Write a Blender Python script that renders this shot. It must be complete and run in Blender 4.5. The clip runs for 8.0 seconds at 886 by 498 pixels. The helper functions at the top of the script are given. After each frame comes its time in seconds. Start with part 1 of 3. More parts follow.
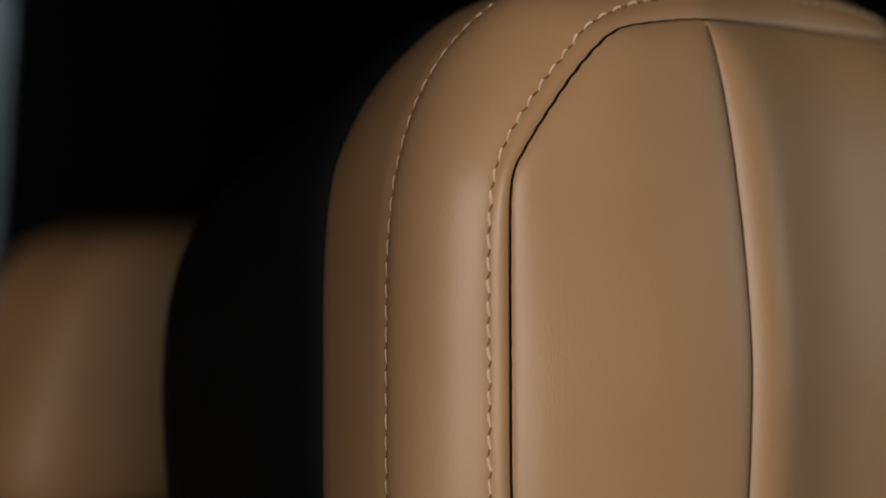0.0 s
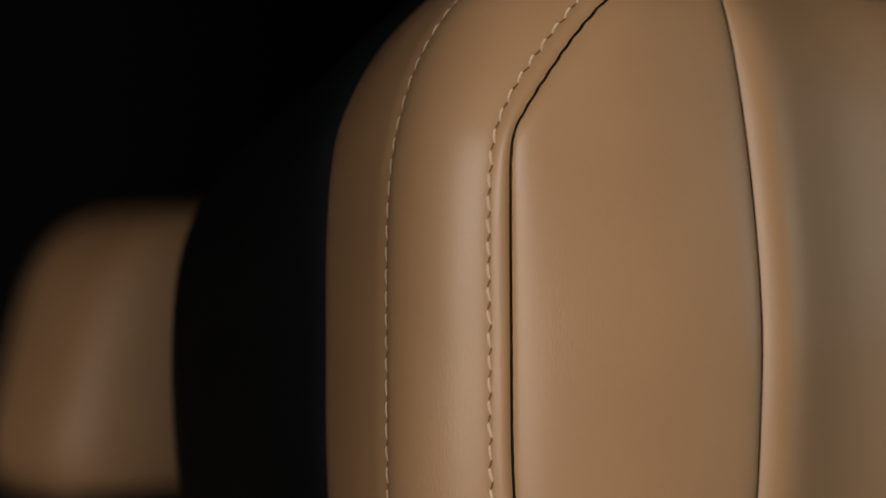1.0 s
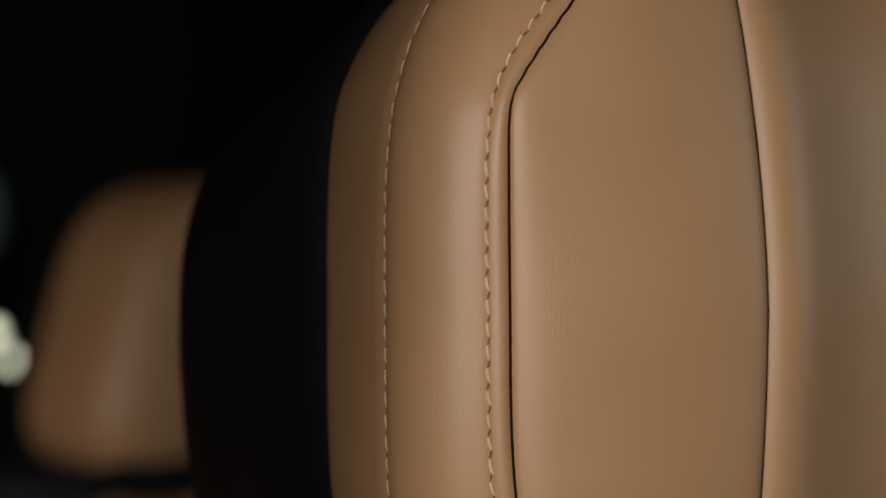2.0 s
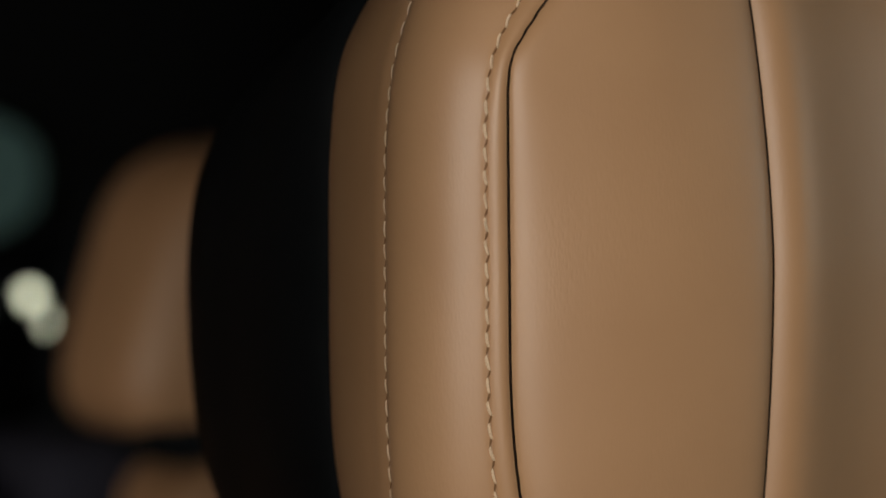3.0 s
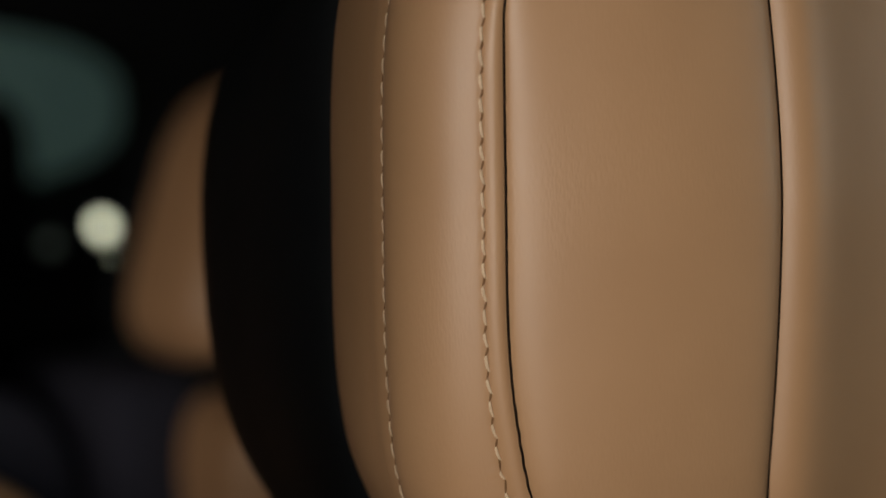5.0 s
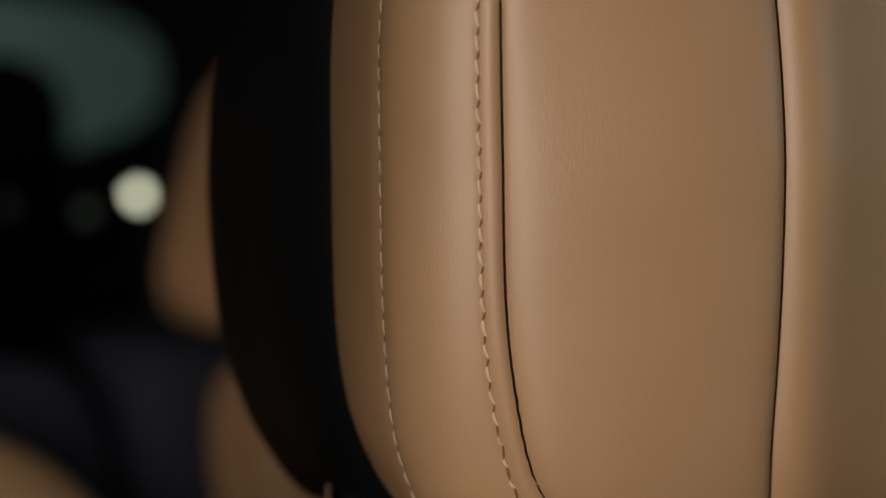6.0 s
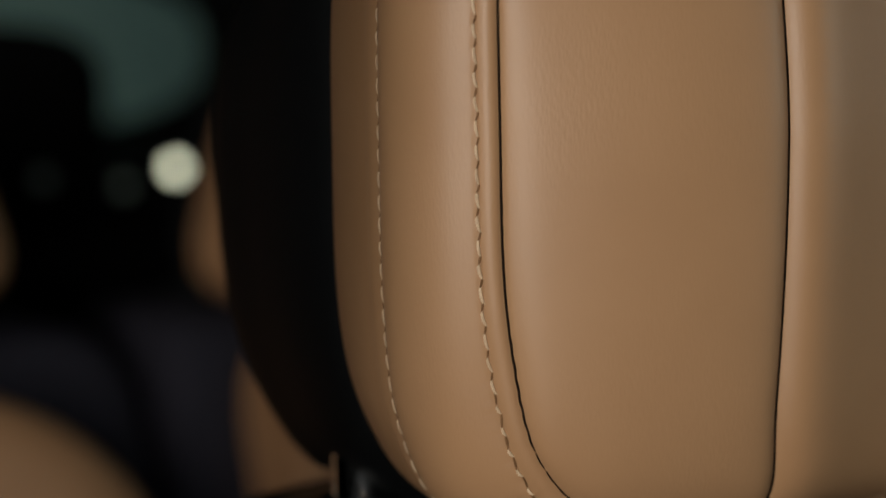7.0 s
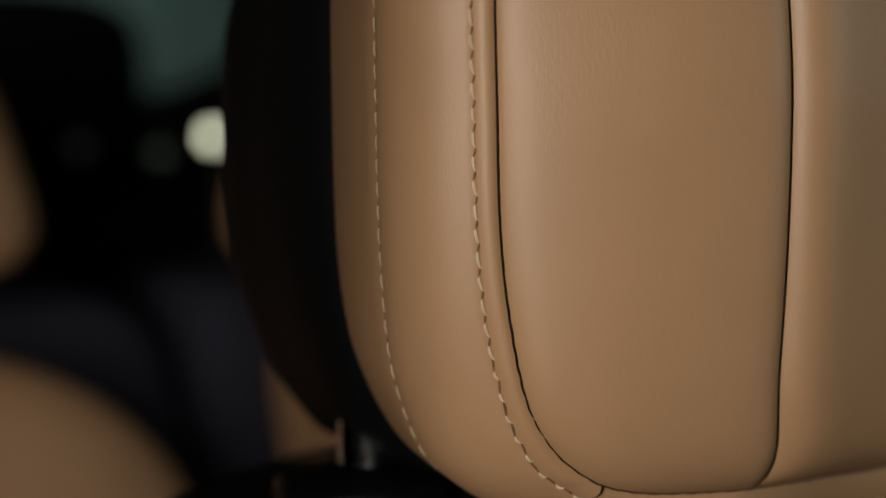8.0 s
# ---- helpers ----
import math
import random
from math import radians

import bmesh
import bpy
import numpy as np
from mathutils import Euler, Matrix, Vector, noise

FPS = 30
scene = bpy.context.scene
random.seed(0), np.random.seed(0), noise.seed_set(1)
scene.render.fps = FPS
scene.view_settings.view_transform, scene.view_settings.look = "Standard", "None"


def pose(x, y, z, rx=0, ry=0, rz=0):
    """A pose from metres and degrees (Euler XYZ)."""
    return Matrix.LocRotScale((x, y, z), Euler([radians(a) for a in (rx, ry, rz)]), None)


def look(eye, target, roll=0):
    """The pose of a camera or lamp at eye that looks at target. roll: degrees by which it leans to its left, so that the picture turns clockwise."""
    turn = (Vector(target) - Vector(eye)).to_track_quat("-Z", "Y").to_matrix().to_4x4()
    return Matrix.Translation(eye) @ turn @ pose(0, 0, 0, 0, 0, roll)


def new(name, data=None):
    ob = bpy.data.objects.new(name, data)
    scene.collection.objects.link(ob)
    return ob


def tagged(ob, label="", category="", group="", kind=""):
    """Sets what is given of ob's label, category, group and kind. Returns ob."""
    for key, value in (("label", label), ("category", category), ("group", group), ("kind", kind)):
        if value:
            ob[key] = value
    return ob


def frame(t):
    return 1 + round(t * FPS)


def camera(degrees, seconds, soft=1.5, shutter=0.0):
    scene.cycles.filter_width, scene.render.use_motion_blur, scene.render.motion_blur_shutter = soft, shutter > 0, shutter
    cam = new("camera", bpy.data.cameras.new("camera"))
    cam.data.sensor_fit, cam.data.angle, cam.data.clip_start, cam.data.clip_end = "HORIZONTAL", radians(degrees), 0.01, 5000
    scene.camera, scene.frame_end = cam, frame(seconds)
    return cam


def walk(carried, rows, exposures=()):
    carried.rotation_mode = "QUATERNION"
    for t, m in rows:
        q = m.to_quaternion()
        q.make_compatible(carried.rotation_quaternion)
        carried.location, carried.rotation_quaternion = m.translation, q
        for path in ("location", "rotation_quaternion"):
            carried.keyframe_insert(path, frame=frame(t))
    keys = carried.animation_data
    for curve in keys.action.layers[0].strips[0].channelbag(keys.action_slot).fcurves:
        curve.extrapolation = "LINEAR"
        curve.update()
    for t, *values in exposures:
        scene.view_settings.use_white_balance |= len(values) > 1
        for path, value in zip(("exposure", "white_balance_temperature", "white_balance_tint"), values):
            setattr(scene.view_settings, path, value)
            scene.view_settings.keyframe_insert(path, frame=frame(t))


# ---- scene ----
cam = camera(23.3, 8.0, soft=1.6)
PATH = [
    (0, (-0.4267, -0.3791, 0.8490), (1.0689, 0.9479, 0.7997), 0.49),
    (0.5, (-0.4159, -0.3839, 0.8437), (1.0529, 0.9726, 0.7957), 0.44),
    (1, (-0.4063, -0.3885, 0.8404), (1.0380, 0.9939, 0.7868), 0.39),
    (1.5, (-0.3976, -0.3929, 0.8387), (1.0233, 1.0131, 0.7751), 0.33),
    (3, (-0.3747, -0.4047, 0.8382), (0.9798, 1.0625, 0.7259), 0.18),
    (3.5, (-0.3675, -0.4083, 0.8385), (0.9650, 1.0775, 0.7084), 0.12),
    (4, (-0.3603, -0.4117, 0.8385), (0.9501, 1.0920, 0.6912), 0.06),
    (4.5, (-0.3530, -0.4150, 0.8382), (0.9354, 1.1061, 0.6757), 0.01),
    (6, (-0.3301, -0.4241, 0.8347), (0.8894, 1.1482, 0.6330), -0.15),
    (6.5, (-0.3222, -0.4269, 0.8330), (0.8732, 1.1626, 0.6213), -0.21),
    (7, (-0.3142, -0.4295, 0.8313), (0.8565, 1.1768, 0.6094), -0.26),
    (7.5, (-0.3062, -0.4320, 0.8298), (0.8401, 1.1900, 0.5951), -0.32),
    (8, (-0.2984, -0.4343, 0.8290), (0.8226, 1.2033, 0.5806), -0.37),
]
walk(cam, [(t, look(eye, target, roll)) for t, eye, target, roll in PATH])


# the lens is open wide and stays sharp on the head restraint
cam.data.dof.use_dof = True
cam.data.dof.aperture_fstop = 5.0

# ---- world and lights ----
world = bpy.data.worlds.new("world")
scene.world = world
world.use_nodes = True
wn = world.node_tree.nodes
sky = wn.new("ShaderNodeTexSky")
sky.sky_type = "NISHITA"
sky.sun_disc = False
sky.sun_elevation = radians(8)
sky.sun_rotation = radians(-60)
world.node_tree.links.new(sky.outputs[0], wn["Background"].inputs[0])
wn["Background"].inputs[1].default_value = 0.012


def area_lamp(name, eye, target, sx, sy, power, color):
    data = bpy.data.lights.new(name, "AREA")
    data.shape, data.size, data.size_y = "RECTANGLE", sx, sy
    data.energy, data.color = power, color
    ob = new(name, data)
    ob.matrix_world = look(eye, target)
    return ob


# soft daylight from outside the open front door, a narrow side lamp added to grade the side band,
# and a weak cool glow through the window of the far side
area_lamp("door_daylight", (-2.37, -3.22, 1.25), (0.0, 0.0, 0.80), 0.85, 1.50, 42.0, (1.0, 0.95, 0.875))
area_lamp("added_side_lamp", (-1.05, -0.701, 0.95), (0.0, 0.0, 0.80), 0.130, 0.60, 12.7, (1.0, 0.955, 0.885))
area_lamp("far_window_daylight", (1.02, -0.98, 0.98), (0.05, 0.0, 0.80), 0.55, 0.35, 2.1, (0.74, 0.98, 1.0))

# ---- materials ----


def material(name, base, rough=0.5, metal=0.0, spec=0.5):
    m = bpy.data.materials.new(name)
    m.use_nodes = True
    b = m.node_tree.nodes["Principled BSDF"]
    b.inputs["Base Color"].default_value = (*base, 1)
    b.inputs["Roughness"].default_value = rough
    b.inputs["Metallic"].default_value = metal
    b.inputs["Specular IOR Level"].default_value = spec
    return m, m.node_tree.nodes, m.node_tree.links, b


def vary(nodes, links, b, c1, c2, scale, detail=4.0):
    tex = nodes.new("ShaderNodeTexCoord")
    n = nodes.new("ShaderNodeTexNoise")
    n.inputs["Scale"].default_value = scale
    n.inputs["Detail"].default_value = detail
    r = nodes.new("ShaderNodeValToRGB")
    r.color_ramp.elements[0].position, r.color_ramp.elements[1].position = 0.3, 0.7
    r.color_ramp.elements[0].color, r.color_ramp.elements[1].color = (*c1, 1), (*c2, 1)
    links.new(tex.outputs["Object"], n.inputs["Vector"])
    links.new(n.outputs["Fac"], r.inputs["Fac"])
    links.new(r.outputs["Color"], b.inputs["Base Color"])
    return tex, n


def leather(name, c1, c2, rough=0.46, grain=1.0, spec=0.4):
    m, nodes, links, b = material(name, c1, rough, 0.0, spec)
    tex, n = vary(nodes, links, b, c1, c2, 38.0)
    # pores: fine cells, stretched a little up and down, over soft creasing
    mp = nodes.new("ShaderNodeMapping")
    mp.inputs["Scale"].default_value = (1.0, 1.0, 0.30)
    links.new(tex.outputs["Object"], mp.inputs["Vector"])
    v = nodes.new("ShaderNodeTexVoronoi")
    v.inputs["Scale"].default_value = 1500.0
    links.new(mp.outputs["Vector"], v.inputs["Vector"])
    f = nodes.new("ShaderNodeTexNoise")
    f.inputs["Scale"].default_value = 420.0
    f.inputs["Detail"].default_value = 5.0
    f.inputs["Roughness"].default_value = 0.6
    links.new(mp.outputs["Vector"], f.inputs["Vector"])
    big = nodes.new("ShaderNodeTexNoise")
    big.inputs["Scale"].default_value = 26.0
    big.inputs["Detail"].default_value = 3.0
    links.new(tex.outputs["Object"], big.inputs["Vector"])
    # grain stands out more in some patches than in others
    amount = nodes.new("ShaderNodeMapRange")
    amount.inputs["From Min"].default_value, amount.inputs["From Max"].default_value = 0.35, 0.7
    amount.inputs["To Min"].default_value, amount.inputs["To Max"].default_value = 0.05 * grain, 0.16 * grain
    links.new(big.outputs["Fac"], amount.inputs["Value"])
    add = nodes.new("ShaderNodeMath")
    add.operation = "MULTIPLY_ADD"
    add.inputs[1].default_value = 0.7
    links.new(v.outputs["Distance"], add.inputs[0])
    links.new(f.outputs["Fac"], add.inputs[2])
    bump = nodes.new("ShaderNodeBump")
    bump.inputs["Distance"].default_value = 0.0004
    links.new(amount.outputs["Result"], bump.inputs["Strength"])
    links.new(add.outputs["Value"], bump.inputs["Height"])
    wide = nodes.new("ShaderNodeBump")
    wide.inputs["Distance"].default_value = 0.002
    wide.inputs["Strength"].default_value = 0.06
    links.new(big.outputs["Fac"], wide.inputs["Height"])
    links.new(bump.outputs["Normal"], wide.inputs["Normal"])
    links.new(wide.outputs["Normal"], b.inputs["Normal"])
    rr = nodes.new("ShaderNodeMapRange")
    rr.inputs["To Min"].default_value, rr.inputs["To Max"].default_value = rough - 0.05, rough + 0.06
    links.new(f.outputs["Fac"], rr.inputs["Value"])
    links.new(rr.outputs["Result"], b.inputs["Roughness"])
    return m


TAN = leather("tan_leather", (0.331, 0.184, 0.091), (0.352, 0.198, 0.099), 0.46, 0.95, 0.44)
TAN_REAR = leather("tan_leather_rear", (0.335, 0.176, 0.086), (0.36, 0.195, 0.097), 0.5)


def plain(name, c1, c2, rough, scale=60.0, metal=0.0, bumps=0.0, spec=0.5):
    m, nodes, links, b = material(name, c1, rough, metal, spec)
    tex, n = vary(nodes, links, b, c1, c2, scale)
    if bumps:
        f = nodes.new("ShaderNodeTexNoise")
        f.inputs["Scale"].default_value = 1400.0
        links.new(tex.outputs["Object"], f.inputs["Vector"])
        bump = nodes.new("ShaderNodeBump")
        bump.inputs["Distance"].default_value = 0.0003
        bump.inputs["Strength"].default_value = bumps
        links.new(f.outputs["Fac"], bump.inputs["Height"])
        links.new(bump.outputs["Normal"], b.inputs["Normal"])
    return m


BLACK = plain("black_soft_plastic", (0.0050, 0.0060, 0.0068), (0.0066, 0.0076, 0.0084), 0.7, 60, 0.0, 0.25, 0.10)
GLOSS = plain("black_gloss_plastic", (0.004, 0.004, 0.0045), (0.006, 0.006, 0.006), 0.32, 60, spec=0.12)
NAVY = plain("dark_navy_cloth", (0.016, 0.0155, 0.022), (0.023, 0.022, 0.030), 0.95, 300, 0.0, 0.6, 0.1)
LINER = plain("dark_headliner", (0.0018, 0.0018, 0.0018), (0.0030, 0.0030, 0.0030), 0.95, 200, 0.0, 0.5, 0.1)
CARPET = plain("dark_carpet", (0.015, 0.015, 0.016), (0.03, 0.03, 0.03), 0.95, 400, 0.0, 0.8)
CHROME = plain("chrome", (0.66, 0.68, 0.69), (0.72, 0.74, 0.75), 0.06, 30, 1.0)
SATIN = plain("satin_aluminium", (0.45, 0.48, 0.50), (0.52, 0.55, 0.57), 0.45, 40, 1.0)
CONCRETE = plain("grey_concrete", (0.16, 0.16, 0.155), (0.24, 0.24, 0.23), 0.8, 6, 0.0, 0.5)
THREAD = plain("beige_thread", (0.64, 0.49, 0.33), (0.76, 0.61, 0.43), 0.6, 900)
# the stitching thread again, its colour darkened for shade between stitches
HOLE = plain("shaded_thread_end", (0.13, 0.068, 0.030), (0.18, 0.095, 0.043), 0.9, 900, spec=0.05)
# near-black colour that stands for shade down in the leather joints
SEAM_SHADE = plain("dark_seam_shade", (0.008, 0.005, 0.0035), (0.013, 0.008, 0.005), 1.0, 300, spec=0.02)


def glow(name, color, strength):
    m, nodes, links, b = material(name, color, 0.5)
    b.inputs["Emission Color"].default_value = (*color, 1)
    b.inputs["Emission Strength"].default_value = strength
    return m


# emission that stands for a bright reflection, not for a lamp
GLINT = glow("glint_glow", (0.80, 0.82, 0.60), 2.4)
FAINT_DISC = glow("faint_disc_glow", (0.50, 0.62, 0.55), 0.019)
OUTSIDE = glow("outside_glow", (0.36, 0.50, 0.46), 0.024)
GLASS, gn, gl, gb = material("tinted_glass", (0.75, 0.85, 0.80), 0.02)
gb.inputs["Transmission Weight"].default_value = 1.0
gb.inputs["IOR"].default_value = 1.05

# ---- building helpers ----


def thing(name, x, y, z, label, category, group="", kind=""):
    ob = new(name)
    ob.location = (x, y, z)
    return tagged(ob, label, category, group, kind)


def link_mesh(name, bm, mats, parent=None, label="", smooth=True):
    """bm in world places; the object keeps the place of its parent as its origin."""
    me = bpy.data.meshes.new(name)
    bmesh.ops.recalc_face_normals(bm, faces=bm.faces)
    if smooth:
        for f in bm.faces:
            f.smooth = True
    ob = new(name, me)
    if parent:
        o = parent
        base = Vector((0, 0, 0))
        while o:
            base += o.location
            o = o.parent
        bmesh.ops.translate(bm, verts=bm.verts, vec=-base)
        ob.parent = parent
    bm.to_mesh(me)
    bm.free()
    for m in mats if isinstance(mats, (list, tuple)) else [mats]:
        me.materials.append(m)
    if label:
        tagged(ob, label)
    return ob


def part(name, bm, mat, parent, label="", smooth=True):
    return link_mesh(name, bm, mat, parent, label, smooth)


def box_bm(x0, x1, y0, y1, z0, z1, bevel=0.0, segments=3):
    bm = bmesh.new()
    bmesh.ops.create_cube(bm, size=1)
    for v in bm.verts:
        v.co = Vector((x0 + (v.co.x + 0.5) * (x1 - x0), y0 + (v.co.y + 0.5) * (y1 - y0), z0 + (v.co.z + 0.5) * (z1 - z0)))
    if bevel:
        bmesh.ops.bevel(bm, geom=bm.edges[:] + bm.verts[:], offset=bevel, segments=segments, profile=0.5, affect="EDGES")
    return bm


def lathe_bm(profile, x, y, segments=40):
    """profile: (radius, z) from bottom to top, turned about the upright through x, y."""
    bm = bmesh.new()
    rings = []
    for r, z in profile:
        rings.append([bm.verts.new((x + r * math.cos(2 * math.pi * k / segments), y + r * math.sin(2 * math.pi * k / segments), z)) for k in range(segments)])
    for a, b in zip(rings, rings[1:]):
        for k in range(segments):
            bm.faces.new((a[k], a[(k + 1) % segments], b[(k + 1) % segments], b[k]))
    bm.faces.new(rings[0][::-1])
    bm.faces.new(rings[-1])
    return bm


def grid_bm(rows, closed=False):
    """A sheet through rows of points; closed joins the last point of each row to its first."""
    bm = bmesh.new()
    vs = [[bm.verts.new(p) for p in row] for row in rows]
    for a, b in zip(vs, vs[1:]):
        n = len(a)
        for k in range(n if closed else n - 1):
            bm.faces.new((a[k], a[(k + 1) % n], b[(k + 1) % n], b[k]))
    return bm, vs


def spline(points, per=24):
    """A smooth line (centripetal-like Catmull-Rom) through points, as a dense array."""
    p = np.array(points, float)
    p = np.vstack([2 * p[0] - p[1], p, 2 * p[-1] - p[-2]])
    out = []
    for i in range(1, len(p) - 2):
        p0, p1, p2, p3 = p[i - 1:i + 3]
        d = np.linalg.norm(p2 - p1)
        m1 = (p2 - p0) / (np.linalg.norm(p2 - p1) + np.linalg.norm(p1 - p0)) * d
        m2 = (p3 - p1) / (np.linalg.norm(p3 - p2) + np.linalg.norm(p2 - p1)) * d
        for k in range(per):
            t = k / per
            out.append((2 * t**3 - 3 * t**2 + 1) * p1 + (t**3 - 2 * t**2 + t) * m1 + (-2 * t**3 + 3 * t**2) * p2 + (t**3 - t**2) * m2)
    out.append(p[-2])
    return np.array(out)


def resample(line, count):
    d = np.r_[0, np.cumsum(np.linalg.norm(np.diff(line, axis=0), axis=1))]
    s = np.linspace(0, d[-1], count)
    return np.stack([np.interp(s, d, line[:, k]) for k in range(line.shape[1])], 1)


def smoothstep(a, b, x):
    t = np.clip((x - a) / (b - a), 0, 1)
    return t * t * (3 - 2 * t)


# ---- the head restraint of the front seat ----
XC, ZC = 0.109, 0.800  # its middle
HALF = 360  # points along half an outline

# half outlines in millimetres, across and up, from the bottom round the near side to the top
REAR_EDGE = [(109, -117), (65, -115.5), (38, -111.5), (22, -106), (11, -99), (-1, -88.5), (-9, -76.5), (-15, -62), (-18.6, -40), (-19.6, 0),
             (-19.2, 33), (-16, 55.5), (-8.6, 70), (2.7, 83.3), (19, 95.8), (38.5, 106), (70, 113), (109, 115)]
OUTER_STITCH = [(109, -115.5), (60, -113.5), (25, -107), (12, -101.5), (3, -96), (-5, -89), (-11, -78), (-15, -66), (-17, -53), (-18.5, -30), (-19, 0),
                (-19, 32), (-17, 51), (-13, 64), (-8, 74), (2, 87), (14, 97), (25, 103), (60, 112), (109, 114)]
INNER_STITCH = [(109, -111), (60, -109.5), (27, -101), (14, -93.6), (8.3, -89.2), (2.7, -81.3), (-1, -72.6), (-4.3, -60), (-7, -45), (-8.6, -27), (-9.3, 0),
                (-10, 32), (-9.6, 45), (-8, 54), (-4, 62.5), (1.3, 70.5), (9, 79.5), (15.5, 86.5), (22.5, 93.5), (32, 98.5), (42, 101.5), (70, 106), (109, 108.5)]
SEAM = [(109, -100.5), (64, -98.5), (38, -97), (25, -94.5), (17.5, -90.8), (9.4, -83.7), (2.4, -71.5), (-2.1, -51), (-4.4, -30), (-5.2, 0), (-6, 40), (-5.8, 51),
        (-3.6, 58), (9.8, 76), (18, 85), (25.5, 91.5), (31, 94.2), (36, 95.3), (48, 97), (60, 98), (109, 99)]
SHELL_BACK = [(109, -110), (60, -109), (22, -102.5), (9, -88.5), (-1, -70), (-6.5, -52), (-9.5, -28), (-10.3, -5), (-8.5, 15), (-4, 30), (4, 43), (14, 53.5),
              (30, 66), (52, 79.5), (79, 91), (109, 96)]


def forward(x):
    """How far the middle of the front stands forward of its sides, 0 to 1."""
    d = np.abs(x - XC)
    return np.clip((0.114 - d) / 0.065, 0, 1.0) - 0.3 * smoothstep(0.052, 0.0, d)


def half_outline(points):
    """Evenly spaced points of half an outline, in metres; the halves below and above the middle keep their share."""
    line = spline(np.array(points) / 1000.0)
    cut = int(np.argmin(np.abs(line[:, 1]) + (line[:, 0] > 0.06)))
    return np.vstack([resample(line[:cut + 1], HALF // 2 + 1)[:-1], resample(line[cut:], HALF // 2 + 1)])


def whole(half):
    """The outline mirrored about the middle into a closed ring."""
    other = half[1:-1][::-1].copy()
    other[:, 0] = 2 * XC - other[:, 0]
    return np.vstack([half, other])


def outward(ring):
    t = np.roll(ring, -1, 0) - np.roll(ring, 1, 0)
    n = np.stack([-t[:, 1], t[:, 0]], 1)
    n /= np.linalg.norm(n, axis=1)[:, None]
    centre = np.array([XC, 0])
    n[((ring - centre) * n).sum(1) < 0] *= -1
    return n


def ring3(ring, y):
    return np.stack([ring[:, 0], np.zeros(len(ring)) + y, ring[:, 1] + ZC], 1)


rear_edge, outer_stitch, inner_stitch, seam = (whole(half_outline(c)) for c in (REAR_EDGE, OUTER_STITCH, INNER_STITCH, SEAM))
fw = forward(seam[:, 0])
E3 = ring3(rear_edge - 0.0054 * outward(rear_edge), 0.0300)
A3 = ring3(outer_stitch, 0.002 - 0.004 * forward(outer_stitch[:, 0]))
B3 = ring3(inner_stitch, -0.025 - 0.012 * forward(inner_stitch[:, 0]))
Q3 = ring3(seam, -0.029 - 0.013 * fw)
N = outward(inner_stitch)
N3 = np.stack([N[:, 0], np.zeros(len(N)), N[:, 1]], 1)
FRONT = np.array([0.0, -1.0, 0.0])


def along(ring):
    return np.r_[0, np.cumsum(np.linalg.norm(np.diff(ring, axis=0), axis=1))]


PITCH = 0.0057


def stitches_phase(ring):
    """Where each point of the ring lies between two needle holes, 0 to 1."""
    d = along(ring)
    total = d[-1] + np.linalg.norm(ring[0] - ring[-1])
    count = round(total / PITCH)
    return (d / total * count) % 1.0, count


def bridge(P, R, u, bulge):
    """A point ring between rings P and R, pushed out square to the span."""
    mid = P + (R - P) * u
    span = R - P
    side = np.cross(span, np.cross(N3 + 0.35 * FRONT, span))
    side /= np.linalg.norm(side, axis=1)[:, None] + 1e-9
    return mid + side * np.broadcast_to(bulge, len(P))[:, None]


phase_a, count_a = stitches_phase(A3)
phase_b, count_b = stitches_phase(B3)
hole_a = np.exp(-((np.minimum(phase_a, 1 - phase_a)) / 0.16) ** 2)
hole_b = np.exp(-((np.minimum(phase_b, 1 - phase_b)) / 0.16) ** 2)
# the joint is drawn in between the needle holes, most of all round the corners
corner = smoothstep(0.040, 0.068, np.abs(seam[:, 1]))
scallop = (0.5 + 0.5 * np.cos(2 * math.pi * phase_b)) * (0.15 + 0.85 * corner)

# small puckers where the leather is gathered round the lower corners, and the tuck where the band ends
run = along(B3)
low = smoothstep(-0.050, -0.066, inner_stitch[:, 1]) * smoothstep(0.0, 0.06, np.abs(inner_stitch[:, 0] - XC) - 0.03)
jitter = np.array([noise.noise(Vector((r * 420.0, 0.3, 0.7))) for r in run])
wrinkle = 0.00042 * low * np.sin(run * 2 * math.pi / 0.0019 + 2.5 * jitter) * (0.4 + 0.6 * np.abs(jitter) * 2)
tuck_at = np.abs(np.abs(seam[:, 0] - XC) - (XC - 0.0192)) + 10 * (seam[:, 1] > 0)
tuck = np.exp(-(tuck_at / 0.0034) ** 2)
folds = 0.0012 * tuck * np.sin((seam[:, 0] - 0.0192) * 2 * math.pi / 0.0019)
rows = [E3 - 0.009 * N3 - 0.004 * FRONT, E3 - 0.005 * N3 - 0.002 * FRONT, E3]
for u in np.linspace(0.04, 0.96, 24):
    bulge = 0.0068 * u**0.75 * (1 - u) ** 1.25
    # the seam allowance lies under the leather beside the stitching
    bulge += 0.00028 * (smoothstep(0.79, 0.84, u) - smoothstep(0.90, 1.0, u))
    rows.append(bridge(E3, A3, u, bulge))
sideA = bridge(E3, A3, 0.97, 1.0) - bridge(E3, A3, 0.97, 0.0)
rows.append(A3 + sideA * (-0.00005 - 0.0005 * hole_a)[:, None])
